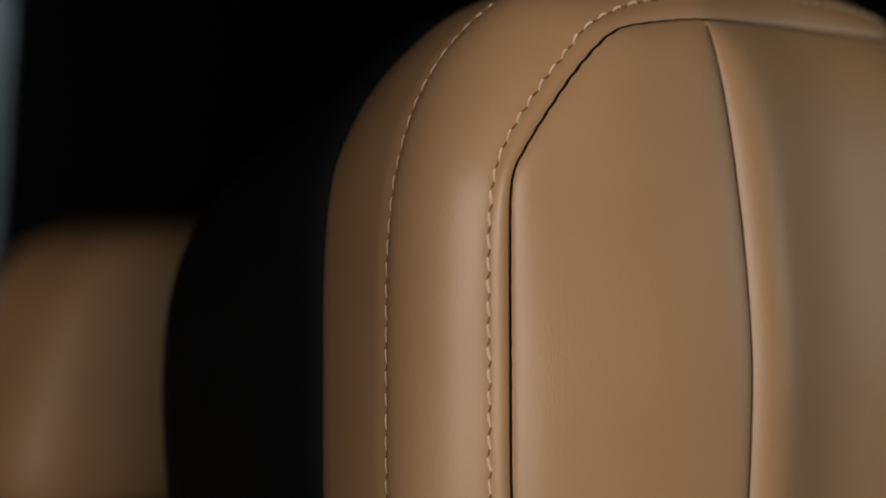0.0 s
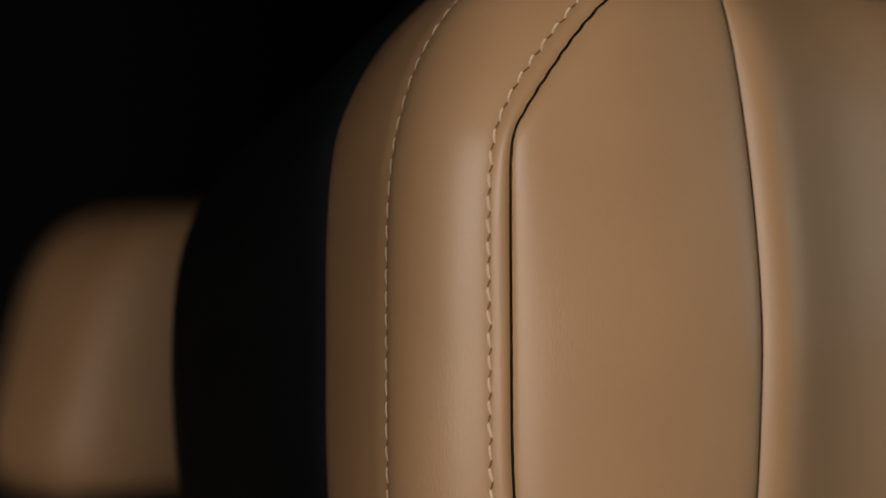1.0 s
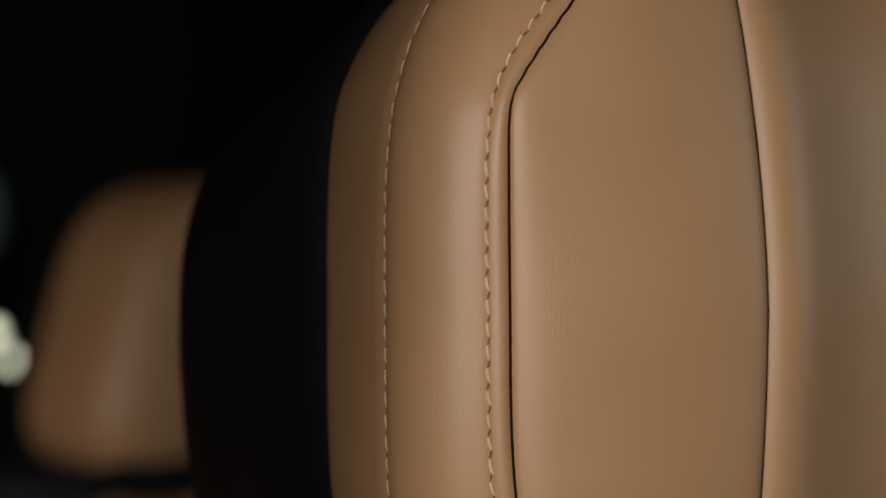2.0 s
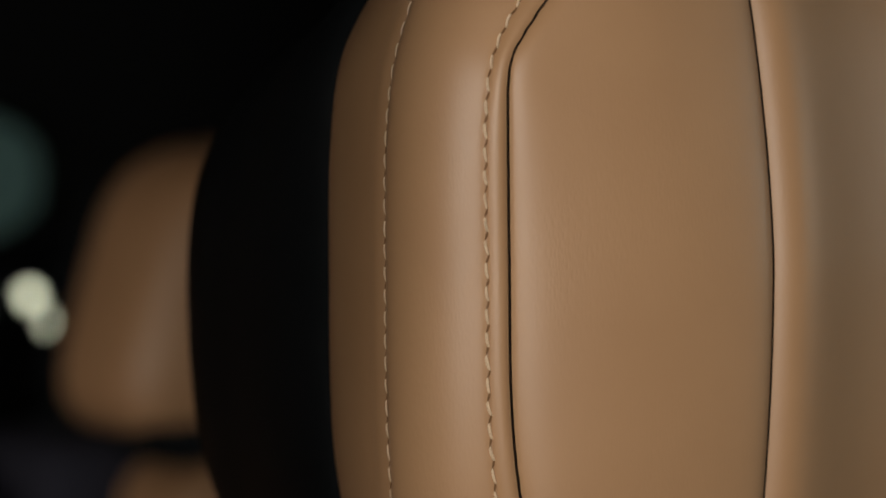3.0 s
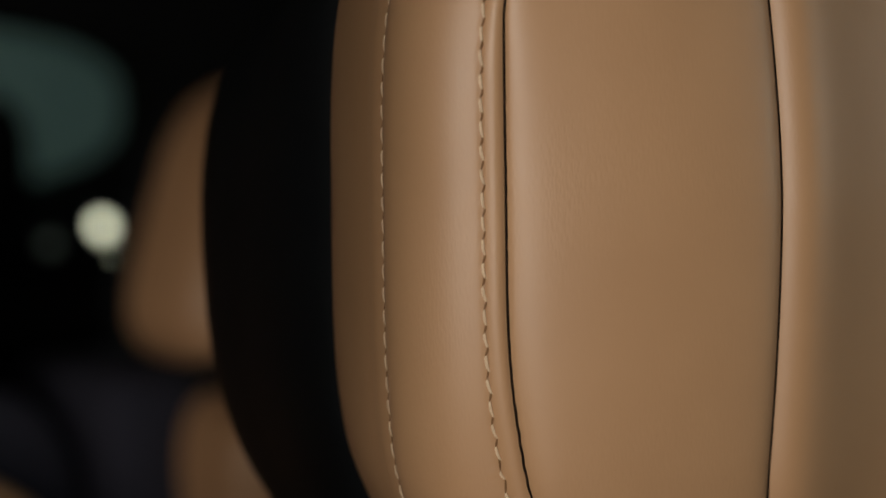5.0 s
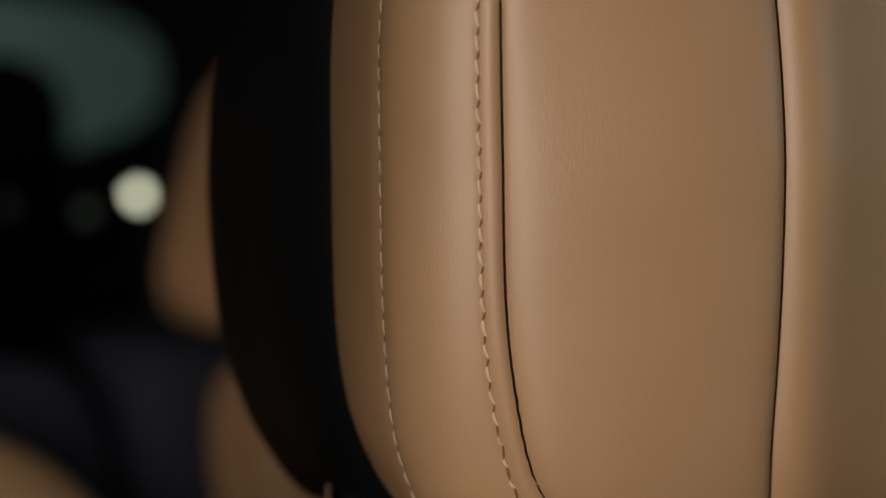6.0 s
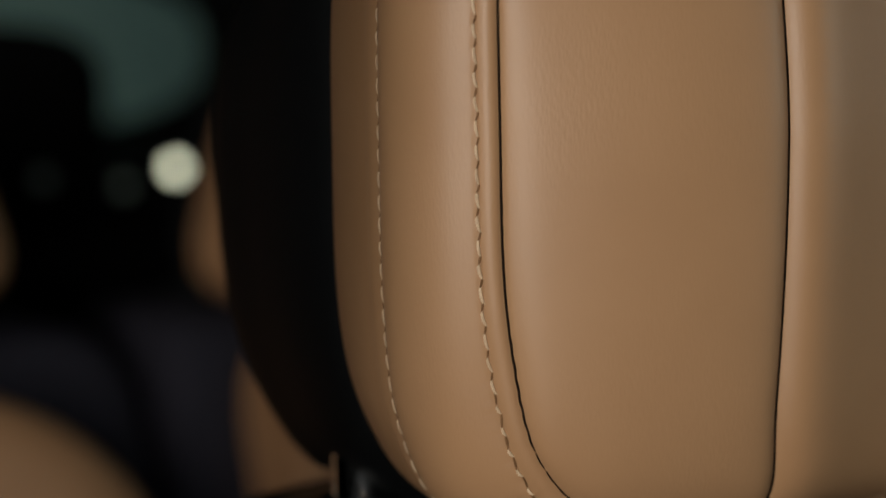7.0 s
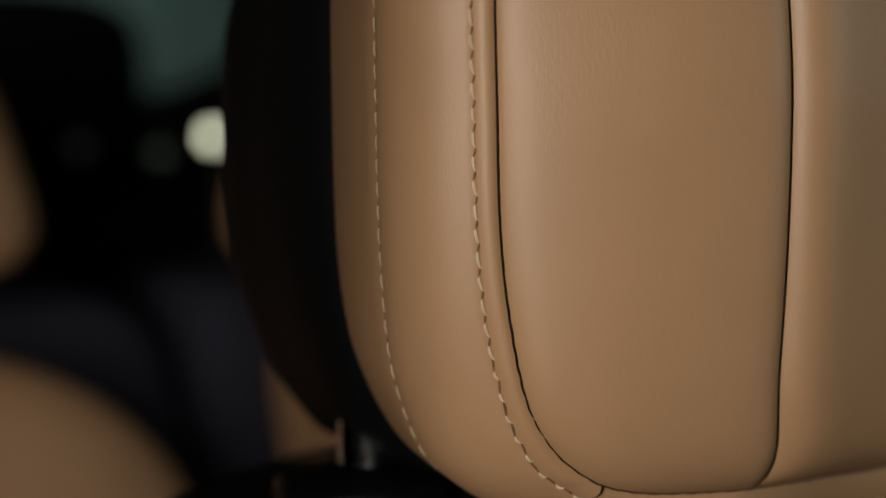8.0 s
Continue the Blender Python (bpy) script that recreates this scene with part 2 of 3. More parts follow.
for u in np.linspace(0.02, 0.98, 34):
    bulge = 0.0042 * (1 - abs(2 * u**0.87 - 1) ** 2.2)
    bulge += 0.0001 * (smoothstep(0.0, 0.05, u) - smoothstep(0.05, 0.2, u)) + 0.0001 * (smoothstep(0.85, 0.94, u) - smoothstep(0.95, 1.0, u))
    rows.append(bridge(A3, B3, u, bulge + wrinkle * smoothstep(0.84, 0.99, u)))
sideB = bridge(A3, B3, 0.98, 1.0) - bridge(A3, B3, 0.98, 0.0)
rows.append(B3 + sideB * (-0.0001 - 0.0007 * hole_b)[:, None])
for u in np.linspace(0.06, 0.97, 14):
    rows.append(bridge(B3, Q3, u, (0.0006 * math.sin(math.pi * u) - 0.0014 * u ** 5) * (1 - 0.5 * tuck) + 0.4 * wrinkle * (1 - u) + folds * math.sin(math.pi * u) ** 0.5))
rows.append(Q3 - 0.0006 * FRONT - 0.0003 * N3 + (0.0009 * scallop)[:, None] * -N3)
rows.append(Q3 - 0.0024 * FRONT - 0.0002 * N3)
rows.append(Q3 - 0.0045 * FRONT - 0.0002 * N3)
rows.append(Q3 - 0.0050 * FRONT - 0.003 * N3)

headrest = thing("headrest", -0.006, -0.016, 0.80, "tan leather car head restraint with contrast stitching and black rear shell", "headrest")
cam.data.dof.focus_object = headrest
bm, _ = grid_bm([[tuple(p) for p in r] for r in rows], closed=True)
cover = part("cover", bm, TAN, headrest, "smooth tan leather cover with two stitched lines")

# the three sewn panels of the front
CREASE = 0.0595
HOOK = 0.0045  # the crease runs out towards the middle at its foot


def crease_y(z):
    w = np.clip(np.abs(z) / 0.098, 0, 1)
    fall = np.where(z < 0, 0.42 * w**2 + 0.58 * w**14, 0.85 * w**1.55 + 0.15 * w**10)
    return -0.042 - 0.017 * (1 - fall)


near = half_outline(SEAM)
near3 = ring3(near, -0.029 - 0.013 * forward(near[:, 0]))


def cut_at(line, test):
    return int(np.argmin(np.abs(test(line))))


i_bot = cut_at(near3[:HALF // 2], lambda l: l[:, 0] - CREASE - HOOK)
i_bl = cut_at(near3[:HALF // 2], lambda l: l[:, 2] - (ZC - 0.078))
i_tl = HALF // 2 + cut_at(near3[HALF // 2:], lambda l: l[:, 2] - (ZC + 0.056))
i_top = HALF // 2 + cut_at(near3[HALF // 2:], lambda l: l[:, 0] - CREASE)
NU, NV = 84, 170


def coons(bottom, top, left, right):
    u, v = np.linspace(0, 1, NU)[None, :, None], np.linspace(0, 1, NV)[:, None, None]
    bottom, top, left, right = resample(bottom, NU)[None], resample(top, NU)[None], resample(left, NV)[:, None], resample(right, NV)[:, None]
    flat = (1 - v) * bottom + v * top + (1 - u) * left + u * right
    return flat - ((1 - u) * (1 - v) * bottom[:, :1] + u * (1 - v) * bottom[:, -1:] + (1 - u) * v * top[:, :1] + u * v * top[:, -1:])


def rounded(d, r):
    t = np.clip(1 - d / r, 0, 1)
    return np.sqrt(np.clip(1 - t * t, 0, 1))


def edge_gap(grid):
    """Distance of each point of a patch from its left, right, bottom and top borders."""
    du = np.linalg.norm(np.diff(grid, axis=1), axis=2)
    dv = np.linalg.norm(np.diff(grid, axis=0), axis=2)
    left = np.concatenate([np.zeros((NV, 1)), np.cumsum(du, 1)], 1)
    bottom = np.concatenate([np.zeros((1, NU)), np.cumsum(dv, 0)], 0)
    return left, left[:, -1:] - left, bottom, bottom[-1:] - bottom


def remap(n, power):
    """Steps from 0 to 1 that crowd towards both ends."""
    t = np.linspace(0, 1, n)
    return t - power * np.sin(2 * math.pi * t) / (2 * math.pi)


def crowd(grid):
    """Crowds the lines of a patch towards its borders, where the leather rolls in."""
    tu, tv = remap(NU, 0.88) * (NU - 1), remap(NV, 0.9) * (NV - 1)
    iu, iv = np.clip(tu.astype(int), 0, NU - 2), np.clip(tv.astype(int), 0, NV - 2)
    fu, fv = (tu - iu)[None, :, None], (tv - iv)[:, None, None]
    g = grid[:, iu] * (1 - fu) + grid[:, iu + 1] * fu
    return g[iv] * (1 - fv) + g[iv + 1] * fv


def panel(name, grid, crown, rolls, label):
    """rolls: for the left, right, bottom and top border, the radius and height of the roll and the depth of its sunk edge."""
    grid = crowd(grid)
    gaps = edge_gap(grid)
    u, v = gaps[0] / (gaps[0] + gaps[1]), gaps[2] / (gaps[2] + gaps[3])
    h = crown * (1 - np.abs(2 * u - 1) ** 2) * (1 - np.abs(2 * v - 1) ** 5)
    full, sunk = np.ones((NV, NU)), np.zeros((NV, NU))
    for gap, (r, height, depth) in zip(gaps, rolls):
        full = full * (1 - np.exp(-gap / (0.42 * r)))
        sunk = np.maximum(sunk, depth * (1 - rounded(gap, 0.0010)))
    level = rolls[0][1] * (1 - u) + rolls[1][1] * u
    h += level * full - sunk
    out = grid + FRONT[None, None] * h[..., None]
    bm, _ = grid_bm([[tuple(p) for p in r] for r in out])
    return part(name, bm, TAN, headrest, label)


zc = np.linspace(near3[i_bot, 2] - ZC, near3[i_top, 2] - ZC, 200)
crease = np.stack([CREASE + HOOK * smoothstep(-0.055, -0.098, zc) ** 2, crease_y(zc), zc + ZC], 1)
crease[0], crease[-1] = near3[i_bot], near3[i_top]
wing = coons(near3[i_bl:i_bot - 1:-1], near3[i_tl:i_top + 1], near3[i_bl:i_tl + 1], crease)
SEWN, FOLD = (0.0075, 0.0024, 0.0014), (0.0100, 0.0030, 0.0004)
panel("wing_panel", wing, 0.0036, (SEWN, FOLD, SEWN, SEWN), "smooth tan leather side panel")
mirror = wing[:, ::-1].copy()
mirror[..., 0] = 2 * XC - mirror[..., 0]
panel("wing_panel", mirror, 0.0036, (FOLD, SEWN, SEWN, SEWN), "smooth tan leather side panel")


def span_of(index):
    line = near3[index].copy()
    m = line[::-1].copy()
    m[:, 0] = 2 * XC - m[:, 0]
    return np.vstack([line, m[1:]])


other = crease.copy()
other[:, 0] = 2 * XC - other[:, 0]
crease_dip = 0.0032
middle = coons(span_of(np.arange(i_bot, -1, -1)), span_of(np.arange(i_top, len(near3))), crease, other)
middle[..., 1] += crease_dip * np.clip(1 - (np.abs(middle[..., 0] - XC) / 0.0495) ** 2, 0, 1) * np.sin(np.linspace(0, math.pi, NV))[:, None] ** 0.6
ROLL = (0.0105, 0.0080, 0.0004)
panel("middle_panel", middle, 0.0, (ROLL, ROLL, (0.014, 0.003, 0.003), (0.028, 0.003, 0.003)), "smooth tan leather middle panel")

# dark sheet behind the sewn joints, coloured for the shade in them
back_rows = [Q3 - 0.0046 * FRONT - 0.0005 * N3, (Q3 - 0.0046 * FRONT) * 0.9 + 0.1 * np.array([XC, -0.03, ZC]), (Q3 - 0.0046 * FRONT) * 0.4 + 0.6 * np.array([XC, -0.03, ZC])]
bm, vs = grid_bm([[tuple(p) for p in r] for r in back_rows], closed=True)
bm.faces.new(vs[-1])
part("shade_backing", bm, SEAM_SHADE, headrest, "dark sheet behind the sewn joints, standing for their shade")


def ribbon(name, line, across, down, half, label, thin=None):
    """A dark strip laid in a joint between two pieces of leather, in place of its shade."""
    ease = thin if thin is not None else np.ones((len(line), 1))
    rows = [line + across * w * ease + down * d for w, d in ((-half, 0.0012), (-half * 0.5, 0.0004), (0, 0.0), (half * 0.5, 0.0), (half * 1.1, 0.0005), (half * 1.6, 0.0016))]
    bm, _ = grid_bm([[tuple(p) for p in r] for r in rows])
    return part(name, bm, SEAM_SHADE, headrest, label)


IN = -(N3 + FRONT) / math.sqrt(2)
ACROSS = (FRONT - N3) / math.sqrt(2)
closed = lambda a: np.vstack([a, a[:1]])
# shade of the sewn joint and of both creases, laid in as dark strips
ribbon("seam_shade_strip", closed(Q3 + ACROSS * (0.0004 * scallop - 0.0003)[:, None]), closed(ACROSS), closed(IN), 0.00060, "dark strip standing for the shade in the joint round the front panels", closed((0.85 + 0.05 * corner + 0.60 * scallop)[:, None]))
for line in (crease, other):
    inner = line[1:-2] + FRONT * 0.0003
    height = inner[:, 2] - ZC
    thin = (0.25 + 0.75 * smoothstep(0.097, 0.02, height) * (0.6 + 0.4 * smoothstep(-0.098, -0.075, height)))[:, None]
    ribbon("crease_shade_strip", inner, np.array([[1.0, 0.0, 0.0]]), np.array([[0.0, 1.0, 0.0]]), 0.0017, "dark strip standing for the shade between two panels", thin)

# a dark strip for the shade in the short cross seam of the tuck at each lower corner
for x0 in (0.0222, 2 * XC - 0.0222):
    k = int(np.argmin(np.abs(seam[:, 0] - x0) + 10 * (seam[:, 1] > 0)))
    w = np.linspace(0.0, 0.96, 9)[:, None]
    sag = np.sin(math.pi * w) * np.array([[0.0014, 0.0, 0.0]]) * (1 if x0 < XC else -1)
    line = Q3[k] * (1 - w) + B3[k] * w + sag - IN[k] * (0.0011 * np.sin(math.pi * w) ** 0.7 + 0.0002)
    ribbon("tuck_shade_strip", line, np.array([[1.0, 0.0, 0.0]]), IN[k][None], 0.00035, "dark strip standing for the shade in the cross seam of the tuck")

# black shell behind the leather
shell_rows = []
shell_back = whole(half_outline(SHELL_BACK))
Ns = outward(shell_back)
for y, mix, inset in ((0.026, 0.0, 0.0145), (0.0300, 0.0, 0.0079), (0.0335, 0.0, 0.0052), (0.038, 0.06, 0.0034), (0.046, 0.2, 0.0012), (0.058, 0.45, 0.0), (0.072, 0.72, 0.0),
                      (0.084, 0.93, 0.0), (0.092, 1.0, 0.0), (0.100, 1.0, 0.0022), (0.107, 1.0, 0.006), (0.113, 1.0, 0.012), (0.118, 1.0, 0.021), (0.122, 1.0, 0.034)):
    r = (rear_edge * (1 - mix) + shell_back * mix)
    r = r - Ns * min(inset, 0.008) if inset < 0.008 else (r - np.array([XC, 0])) * (1 - inset / 0.11) + np.array([XC, 0])
    shell_rows.append(ring3(r, y))
bm, vs = grid_bm([[tuple(p) for p in r[::3]] for r in shell_rows], closed=True)
bm.faces.new(vs[-1])
part("rear_shell", bm, BLACK, headrest, "matt black plastic rear shell")

# chrome posts
for px in (0.0152, 2 * XC - 0.0152):
    bm = lathe_bm([(0.0077, 0.60), (0.0077, 0.735)], px, 0.0625, 32)
    part("post", bm, CHROME, headrest, "polished chrome post")


def stitch_mesh(twist, length):
    """One thread stitch along x, one needle step long: a twisted two-ply loop that dives into a hole at each end."""
    me = bpy.data.meshes.new("stitch")
    bm = bmesh.new()
    steps = 20
    for ply in (0, 1):
        rings = []
        for k in range(steps + 1):
            t = k / steps
            x = (t - 0.5) * length
            arch = 0.00050 * math.sin(math.pi * t) ** 0.6 - 0.00028
            a = 2 * math.pi * (twist * t + 0.5 * ply)
            ease = 0.5 + 0.5 * math.sin(math.pi * t) ** 0.5
            y0, z0 = 0.00023 * ease * math.cos(a) + 0.00065 * (t - 0.5), arch + 0.00020 * ease * math.sin(a)
            r = 0.00017 * ease
            rings.append([bm.verts.new((x, y0 + r * math.cos(b), z0 + r * math.sin(b))) for b in (0, 1.256, 2.513, 3.770, 5.027)])
        for p, q in zip(rings, rings[1:]):
            for k in range(5):
                bm.faces.new((p[k], p[(k + 1) % 5], q[(k + 1) % 5], q[k]))
    for f in bm.faces:
        f.smooth = True
    # thread that is pulled into the hole, coloured darker for the shade there
    rings = []
    for k in range(5):
        t = k / 4
        x = PITCH / 2 + (t - 0.5) * (PITCH - length + 0.0003)
        r = 0.00027 * (0.5 + 0.5 * math.sin(math.pi * t))
        z0 = -0.00018 - 0.00015 * math.sin(math.pi * t)
        rings.append([bm.verts.new((x, r * math.cos(b) - 0.00065 * (t - 0.5), z0 + r * math.sin(b))) for b in (0.3, 1.556, 2.813, 4.07, 5.327)])
    for p, q in zip(rings, rings[1:]):
        for k in range(5):
            f = bm.faces.new((p[k], p[(k + 1) % 5], q[(k + 1) % 5], q[k]))
            f.material_index = 1
            f.smooth = True
    bmesh.ops.recalc_face_normals(bm, faces=bm.faces)
    bm.to_mesh(me)
    bm.free()
    me.materials.append(THREAD)
    me.materials.append(HOLE)
    return me


STITCH = stitch_mesh(2.6, 0.0038)
FINE_STITCH = stitch_mesh(3.6, 0.0040)
TIGHT_STITCH = stitch_mesh(1.6, 0.0023)  # drawn in deeper round the lower corners


def sew(ring, side, count, rise, width, mesh, low_mesh):
    """Lays stitches along a ring, each half a step from its holes."""
    d = along(ring)
    total = d[-1] + np.linalg.norm(ring[0] - ring[-1])
    closed = np.vstack([ring, ring[:1]])
    dd = np.r_[d, total]
    up = np.vstack([side, side[:1]])
    for k in range(count):
        s = (k + 0.5) / count * total
        at = np.array([np.interp(s, dd, closed[:, j]) for j in range(3)])
        ahead = np.array([np.interp(s + 0.002, dd, closed[:, j]) - np.interp(s - 0.002, dd, closed[:, j]) for j in range(3)])
        n = Vector([np.interp(s, dd, up[:, j]) for j in range(3)]).normalized()
        x = Vector(ahead).normalized()
        n = (n - x * n.dot(x)).normalized()
        y = n.cross(x)
        m = Matrix((x, y, n)).transposed().to_4x4()
        turn = Matrix.Rotation(radians(random.uniform(-5, 5)), 4, "Z") @ Matrix.Diagonal((random.uniform(0.94, 1.06), width * random.uniform(0.9, 1.1), width, 1))
        ob = new("stitch", low_mesh if at[2] < ZC - 0.062 else mesh)
        ob.parent = cover
        m.translation = Vector(at) + n * rise - headrest.location
        ob.matrix_local = m @ turn


sew(A3, sideA, count_a, 0.00006, 0.78, FINE_STITCH, FINE_STITCH)
sew(B3, sideB, count_b, 0.00034, 1.15, STITCH, TIGHT_STITCH)

# ---- the front seat below the head restraint ----


def rounded_slab(x0, x1, y0, y1, z0, z1, power=5.0, nu=72, nv=40, crown=0.0, taper=0.0):
    """A cushion: a box with soft, full sides (a superellipsoid)."""
    cx, cy, cz = (x0 + x1) / 2, (y0 + y1) / 2, (z0 + z1) / 2
    e = 2 / power

    def p(w, q):
        return math.copysign(abs(w) ** q, w)

    rows = []
    for i in range(1, nv):
        a = -math.pi / 2 + math.pi * i / nv
        row = []
        for k in range(nu):
            b = 2 * math.pi * k / nu
            ca, sa, cb, sb = math.cos(a), math.sin(a), math.cos(b), math.sin(b)
            X, Y, Z = p(ca, e) * p(cb, e), p(ca, e) * p(sb, e), p(sa, e)
            row.append((cx + X * (1 - taper * (Z + 1) / 2) * (x1 - x0) / 2, cy + Y * (y1 - y0) / 2 - crown * (1 - X * X) * (Y < 0), cz + Z * (z1 - z0) / 2))
        rows.append(row)
    bm, vs = grid_bm(rows, closed=True)
    bm.faces.new(vs[0][::-1])
    bm.faces.new(vs[-1])
    return bm


seat = thing("front_seat", XC, 0.06, 0.30, "black-topped tan leather front car seat backrest", "car seat")
part("backrest", rounded_slab(XC - 0.25, XC + 0.25, -0.02, 0.12, 0.10, 0.625, 3.0, taper=0.25), TAN, seat, "tan leather backrest")
part("top_trim", rounded_slab(XC - 0.168, XC + 0.168, 0.012, 0.150, 0.55, 0.691, 3.5), BLACK, seat, "black plastic upper trim")
for px in (0.0152, 2 * XC - 0.0152):
    part("post_guide", lathe_bm([(0.026, 0.670), (0.026, 0.6910), (0.0245, 0.6938), (0.0125, 0.6952), (0.0085, 0.6962), (0.0076, 0.6930)], px, 0.0625), GLOSS, seat, "gloss black post collar")

# ---- the rear seats ----


def rear_headrest(cx, cy, z0, z1, width, label):
    t = thing("rear_headrest", cx, cy, z0, label, "headrest", "rear head restraints")
    part("cushion", rounded_slab(cx - width / 2, cx + width / 2, cy - 0.045, cy + 0.05, z0, z1, 4.2, crown=0.012, taper=0.36), TAN_REAR, t)
    part("rear_cover", rounded_slab(cx - width / 2 + 0.006, cx + width / 2 - 0.006, cy + 0.02, cy + 0.066, z0 + 0.006, z1 - 0.006, 4.2, taper=0.36), BLACK, t, "black rear cover")
    for dx in (-0.05, 0.05):
        part("post", lathe_bm([(0.006, z0 - 0.06), (0.006, z0 + 0.03)], cx + dx, cy + 0.02, 20), CHROME, t, "chrome post")
    return t


rear_headrest(0.380, 0.545, 0.668, 0.831, 0.292, "tan leather head restraint of the rear outer seat")
rear_headrest(-0.018, 0.490, 0.694, 0.822, 0.256, "tan leather head restraint of the rear inner seat")


def rear_backrest(x0, x1, y0, y1, top, power, label, splay=0.0):
    t = thing("rear_car_seat", (x0 + x1) / 2, (y0 + y1) / 2, 0.2, label, "car seat", "rear seats")
    bm = rounded_slab(x0, x1, y0, y1, 0.12, top, power, crown=0.02)
    for v in bm.verts:
        v.co.x += splay * (top - v.co.z)
    part("backrest", bm, TAN_REAR, t)
    part("seat_cushion", rounded_slab(x0, x1, y0 - 0.42, y1 - 0.06, 0.10, 0.28, 4.0), TAN_REAR, t)
    return t


rear_backrest(0.237, 0.67, 0.47, 0.60, 0.668, 9.0, "tan leather rear outer seat with upright backrest", 0.22)
rear_backrest(-0.30, 0.188, 0.40, 0.50, 0.679, 2.9, "tan leather rear inner seat with rounded shoulder")
shelf = thing("seat_top_trim", 0.40, 0.55, 0.668, "black trim along the top of a rear backrest", "trim")
part("strip", box_bm(0.262, 0.67, 0.485, 0.62, 0.664, 0.684, 0.006), BLACK, shelf)
divider = thing("centre_divider", 0.13, 0.57, 0.0, "dark navy cloth-covered divider between the rear seats", "divider")
part("cover", rounded_slab(-0.20, 0.205, 0.515, 0.66, 0.05, 0.679, 8.0), NAVY, divider)
part("side_panel", rounded_slab(0.209, 0.300, 0.522, 0.66, 0.05, 0.674, 8.0), NAVY, divider, "narrow navy side panel")

# dark restraint of the third row, before the rear window
third = thing("third_row_headrest", 0.10, 0.80, 0.70, "black cloth head restraint of the rearmost row", "headrest")
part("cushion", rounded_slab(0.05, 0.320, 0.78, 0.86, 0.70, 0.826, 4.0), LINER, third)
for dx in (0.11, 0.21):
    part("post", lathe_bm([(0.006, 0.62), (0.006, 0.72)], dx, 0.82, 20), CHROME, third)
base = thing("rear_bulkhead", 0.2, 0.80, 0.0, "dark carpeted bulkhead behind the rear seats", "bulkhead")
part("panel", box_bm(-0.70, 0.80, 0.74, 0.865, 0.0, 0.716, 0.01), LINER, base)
part("top_rail", box_bm(-0.70, 0.80, 0.737, 0.865, 0.718, 0.737, 0.005), BLACK, base, "black plastic rail along the top")


# a small glowing face with a black back, added as a bright spot
def glow_spot(name, x, y, z, length, width, tilt, mat, label):
    t = thing(name, x, y, z, label, "lamp")
    bm = rounded_slab(-width / 2, width / 2, -0.004, 0.004, -length / 2, length / 2, 2.4, 24, 14)
    bmesh.ops.rotate(bm, verts=bm.verts, cent=(0, 0, 0), matrix=Matrix.Rotation(radians(tilt), 3, "Y"))
    bmesh.ops.translate(bm, verts=bm.verts, vec=(x, y, z))
    part("lens", bm, mat, t, "softly glowing face")
    bm = rounded_slab(-width / 2 - 0.002, width / 2 + 0.002, 0.001, 0.012, -length / 2 - 0.002, length / 2 + 0.002, 2.6, 24, 14)
    bmesh.ops.rotate(bm, verts=bm.verts, cent=(0, 0, 0), matrix=Matrix.Rotation(radians(tilt), 3, "Y"))
    bmesh.ops.translate(bm, verts=bm.verts, vec=(x, y, z))
    part("housing", bm, BLACK, t, "black backing piece")
    return t


# two glowing spots added in place of a bright reflection off metal
glow_spot("glint_spot", 0.3215, 0.718, 0.7360, 0.012, 0.011, -40, GLINT, "small glowing spot standing for a bright reflection at the dark bulkhead")
glow_spot("glint_spot", 0.3365, 0.718, 0.7180, 0.011, 0.010, -40, GLINT, "smaller glowing spot standing for a bright reflection at the dark bulkhead")
# two faint round discs with a weak emission
glow_spot("faint_disc", 0.291, 0.728, 0.726, 0.009, 0.010, 0, FAINT_DISC, "faint round glowing disc on the dark bulkhead")
glow_spot("faint_disc", 0.2385, 0.728, 0.733, 0.009, 0.010, 0, FAINT_DISC, "faint round glowing disc on the dark bulkhead")

# ---- the cabin round it ----


def setting(name, bm, mat, label, smooth=False):
    return tagged(link_mesh(name, bm, mat, None, label, smooth), label, "", "", "structure")


setting("ground", box_bm(-40, 40, -40, 40, -0.45, -0.40), CONCRETE, "grey concrete ground outside the car")
setting("floor", box_bm(-0.80, 0.90, -1.45, 1.30, -0.06, 0.0), CARPET, "dark carpeted cabin floor")
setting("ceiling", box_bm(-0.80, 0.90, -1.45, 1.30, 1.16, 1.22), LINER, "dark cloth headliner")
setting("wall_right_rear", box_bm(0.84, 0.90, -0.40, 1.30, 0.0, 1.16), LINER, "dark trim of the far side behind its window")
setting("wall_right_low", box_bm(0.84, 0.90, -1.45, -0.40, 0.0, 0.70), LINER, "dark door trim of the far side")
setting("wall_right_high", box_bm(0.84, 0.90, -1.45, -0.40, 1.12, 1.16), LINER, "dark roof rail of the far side")
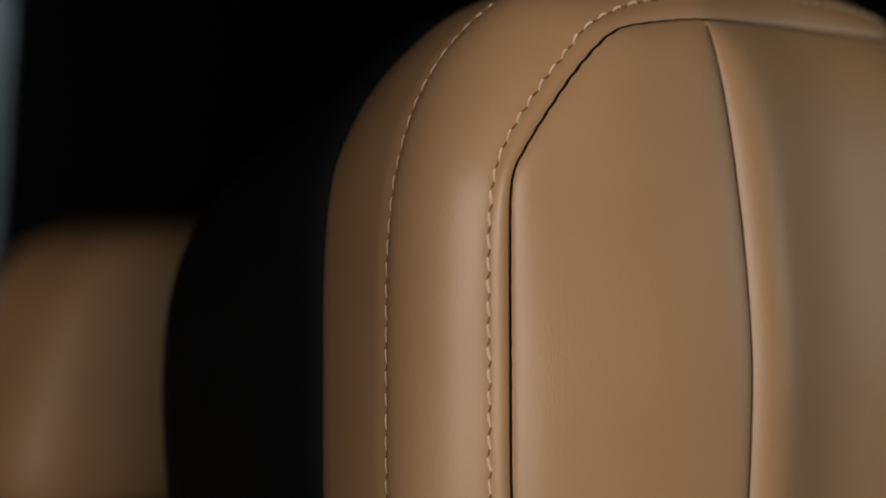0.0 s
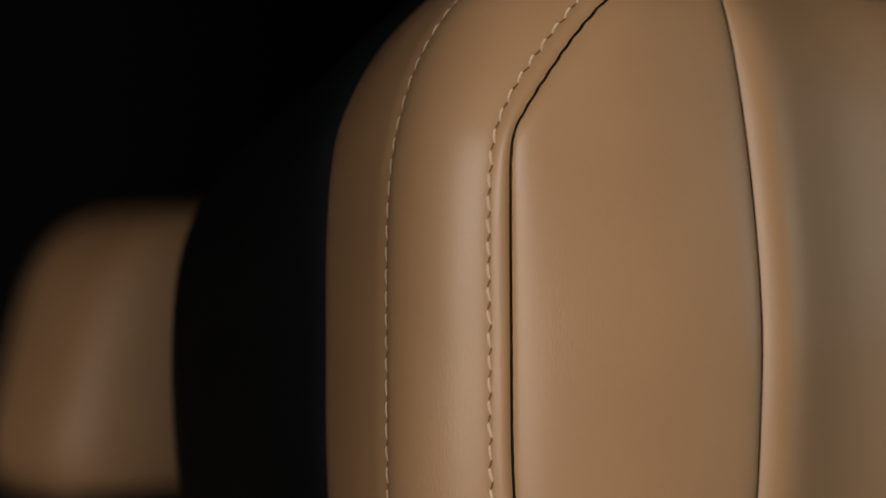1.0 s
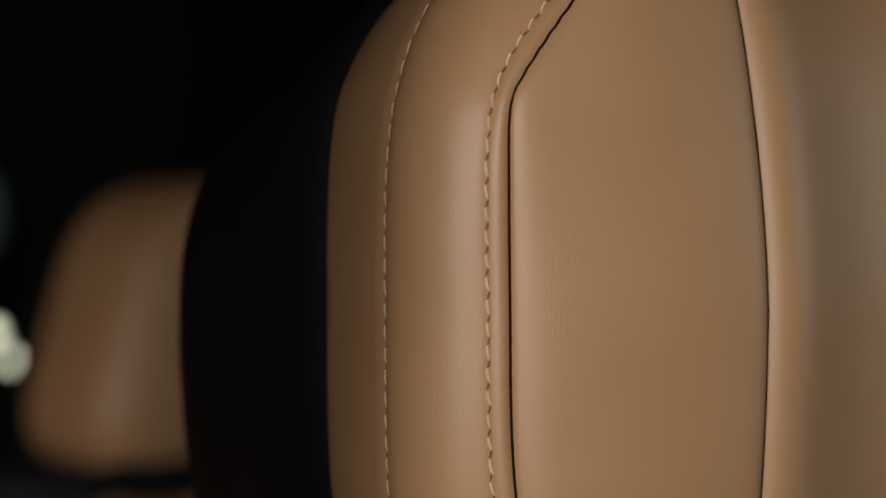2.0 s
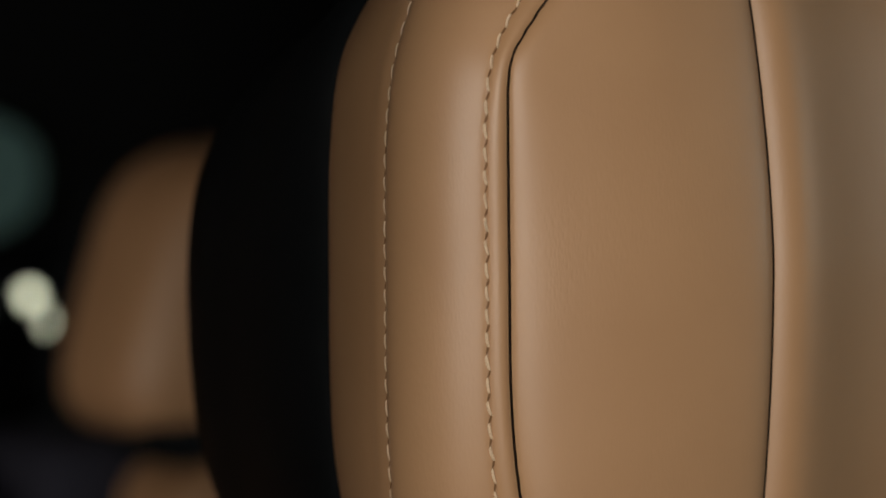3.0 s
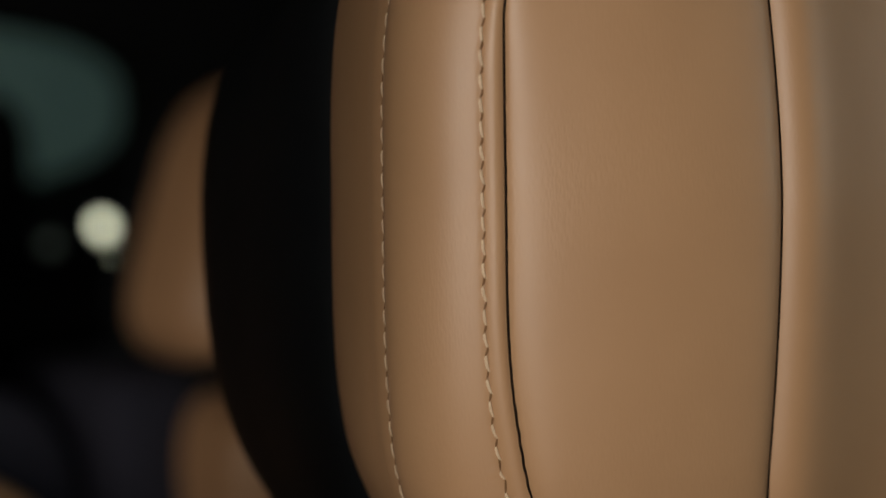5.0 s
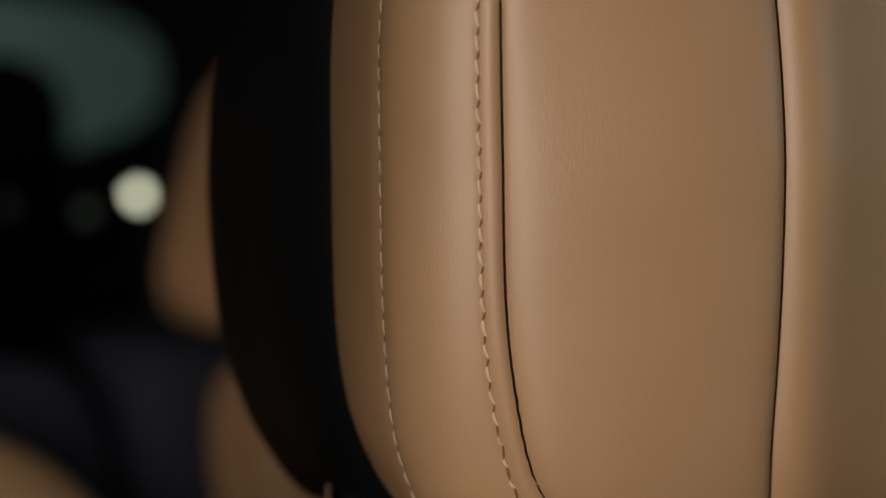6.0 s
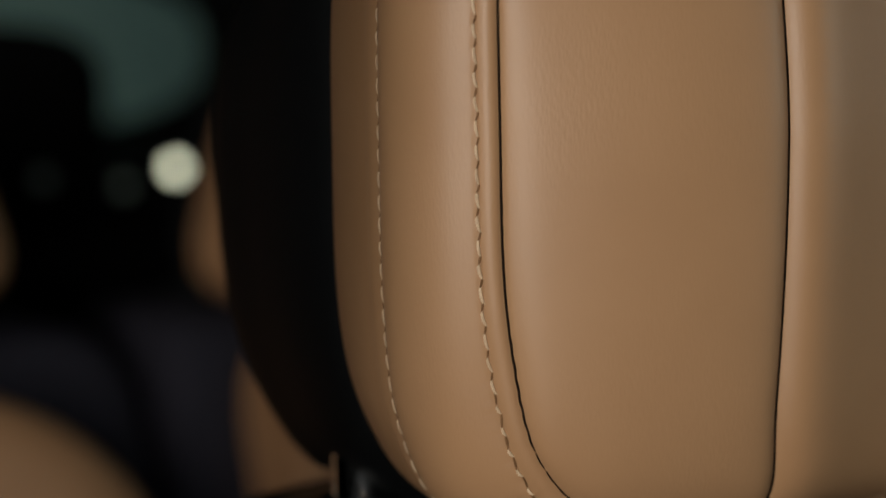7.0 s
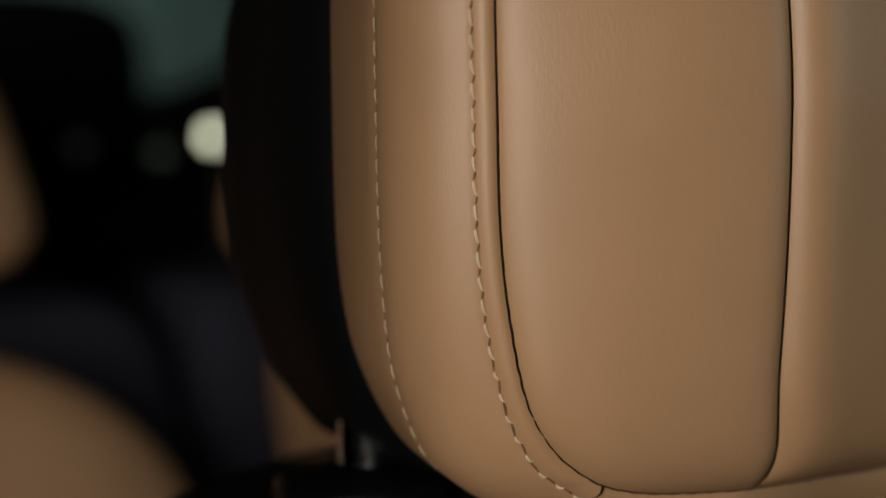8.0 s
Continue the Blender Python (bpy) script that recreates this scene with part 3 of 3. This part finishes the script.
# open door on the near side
setting("wall_left_rear", box_bm(-0.80, -0.74, -0.12, 1.30, 0.0, 1.16), LINER, "dark trim of the near side behind the open door")
# out of view, added to keep the narrow lamp off the leather's rear edge
setting("light_blocker", box_bm(-0.39, -0.331, -0.172, -0.10, 0.0, 1.16), LINER, "unseen dark post added to block the narrow side lamp")
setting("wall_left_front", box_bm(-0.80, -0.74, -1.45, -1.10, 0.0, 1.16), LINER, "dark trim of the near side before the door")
setting("door_sill", box_bm(-0.80, -0.74, -1.10, -0.36, 0.0, 0.22), BLACK, "black door sill")
# windscreen end
setting("dashboard", box_bm(-0.74, 0.84, -1.45, -1.15, 0.0, 0.72, 0.03), BLACK, "black dashboard", True)
setting("windscreen_header", box_bm(-0.74, 0.84, -1.45, -1.39, 1.08, 1.16), LINER, "dark windscreen header")
# rear end with its window
WX, WZ, WA, WB = 0.050, 0.803, 0.412, 0.0665  # middle and half size of the rear window


def window_loop(scale, y, corner=3.0, n=96):
    out = []
    for k in range(n):
        a = 2 * math.pi * k / n
        c, d = math.cos(a), math.sin(a)
        out.append((WX + math.copysign(abs(c) ** (2 / corner), c) * WA * scale, y, WZ + math.copysign(abs(d) ** (2 / corner), d) * WB * scale))
    return out


def wall_loop(y, n=96):
    out = []
    for x, _, z in window_loop(1.0, y, 3.0, n):
        dx, dz = (x - WX) / WA, (z - WZ) / WB
        m = max(abs(dx), abs(dz))
        dx, dz = dx / m, dz / m
        out.append((WX + dx * (0.79), y, WZ + dz * (0.357 if dz > 0 else 0.803)))
    return out


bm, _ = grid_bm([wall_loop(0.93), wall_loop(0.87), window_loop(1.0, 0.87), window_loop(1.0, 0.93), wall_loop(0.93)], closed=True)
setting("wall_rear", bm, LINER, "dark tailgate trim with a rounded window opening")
bm, vs = grid_bm([window_loop(1.01, 0.895), window_loop(1.01, 0.899)], closed=True)
bm.faces.new(vs[0])
bm.faces.new(vs[1])
pane = setting("window_1", bm, GLASS, "tinted green rear window")
pane.visible_shadow = False
# a panel with its own weak glow in place of light from outside
setting("backdrop", box_bm(-1.6, 1.8, 2.2, 2.22, 0.0, 1.9), OUTSIDE, "dim glowing grey-green panel standing for the distance behind the car")

# a satin trim strip of the door frame, close to the lens
strip = thing("door_frame_trim", -0.285, -0.176, 0.75, "satin grey metal trim strip of the open door frame", "trim")
bm = box_bm(-0.327, -0.2814, -0.182, -0.176, 0.70, 1.0, 0.002)
bmesh.ops.rotate(bm, verts=bm.verts, cent=(-0.2775, -0.179, 0.857), matrix=Matrix.Rotation(radians(4.5), 3, "Y"))
part("strip", bm, SATIN, strip)
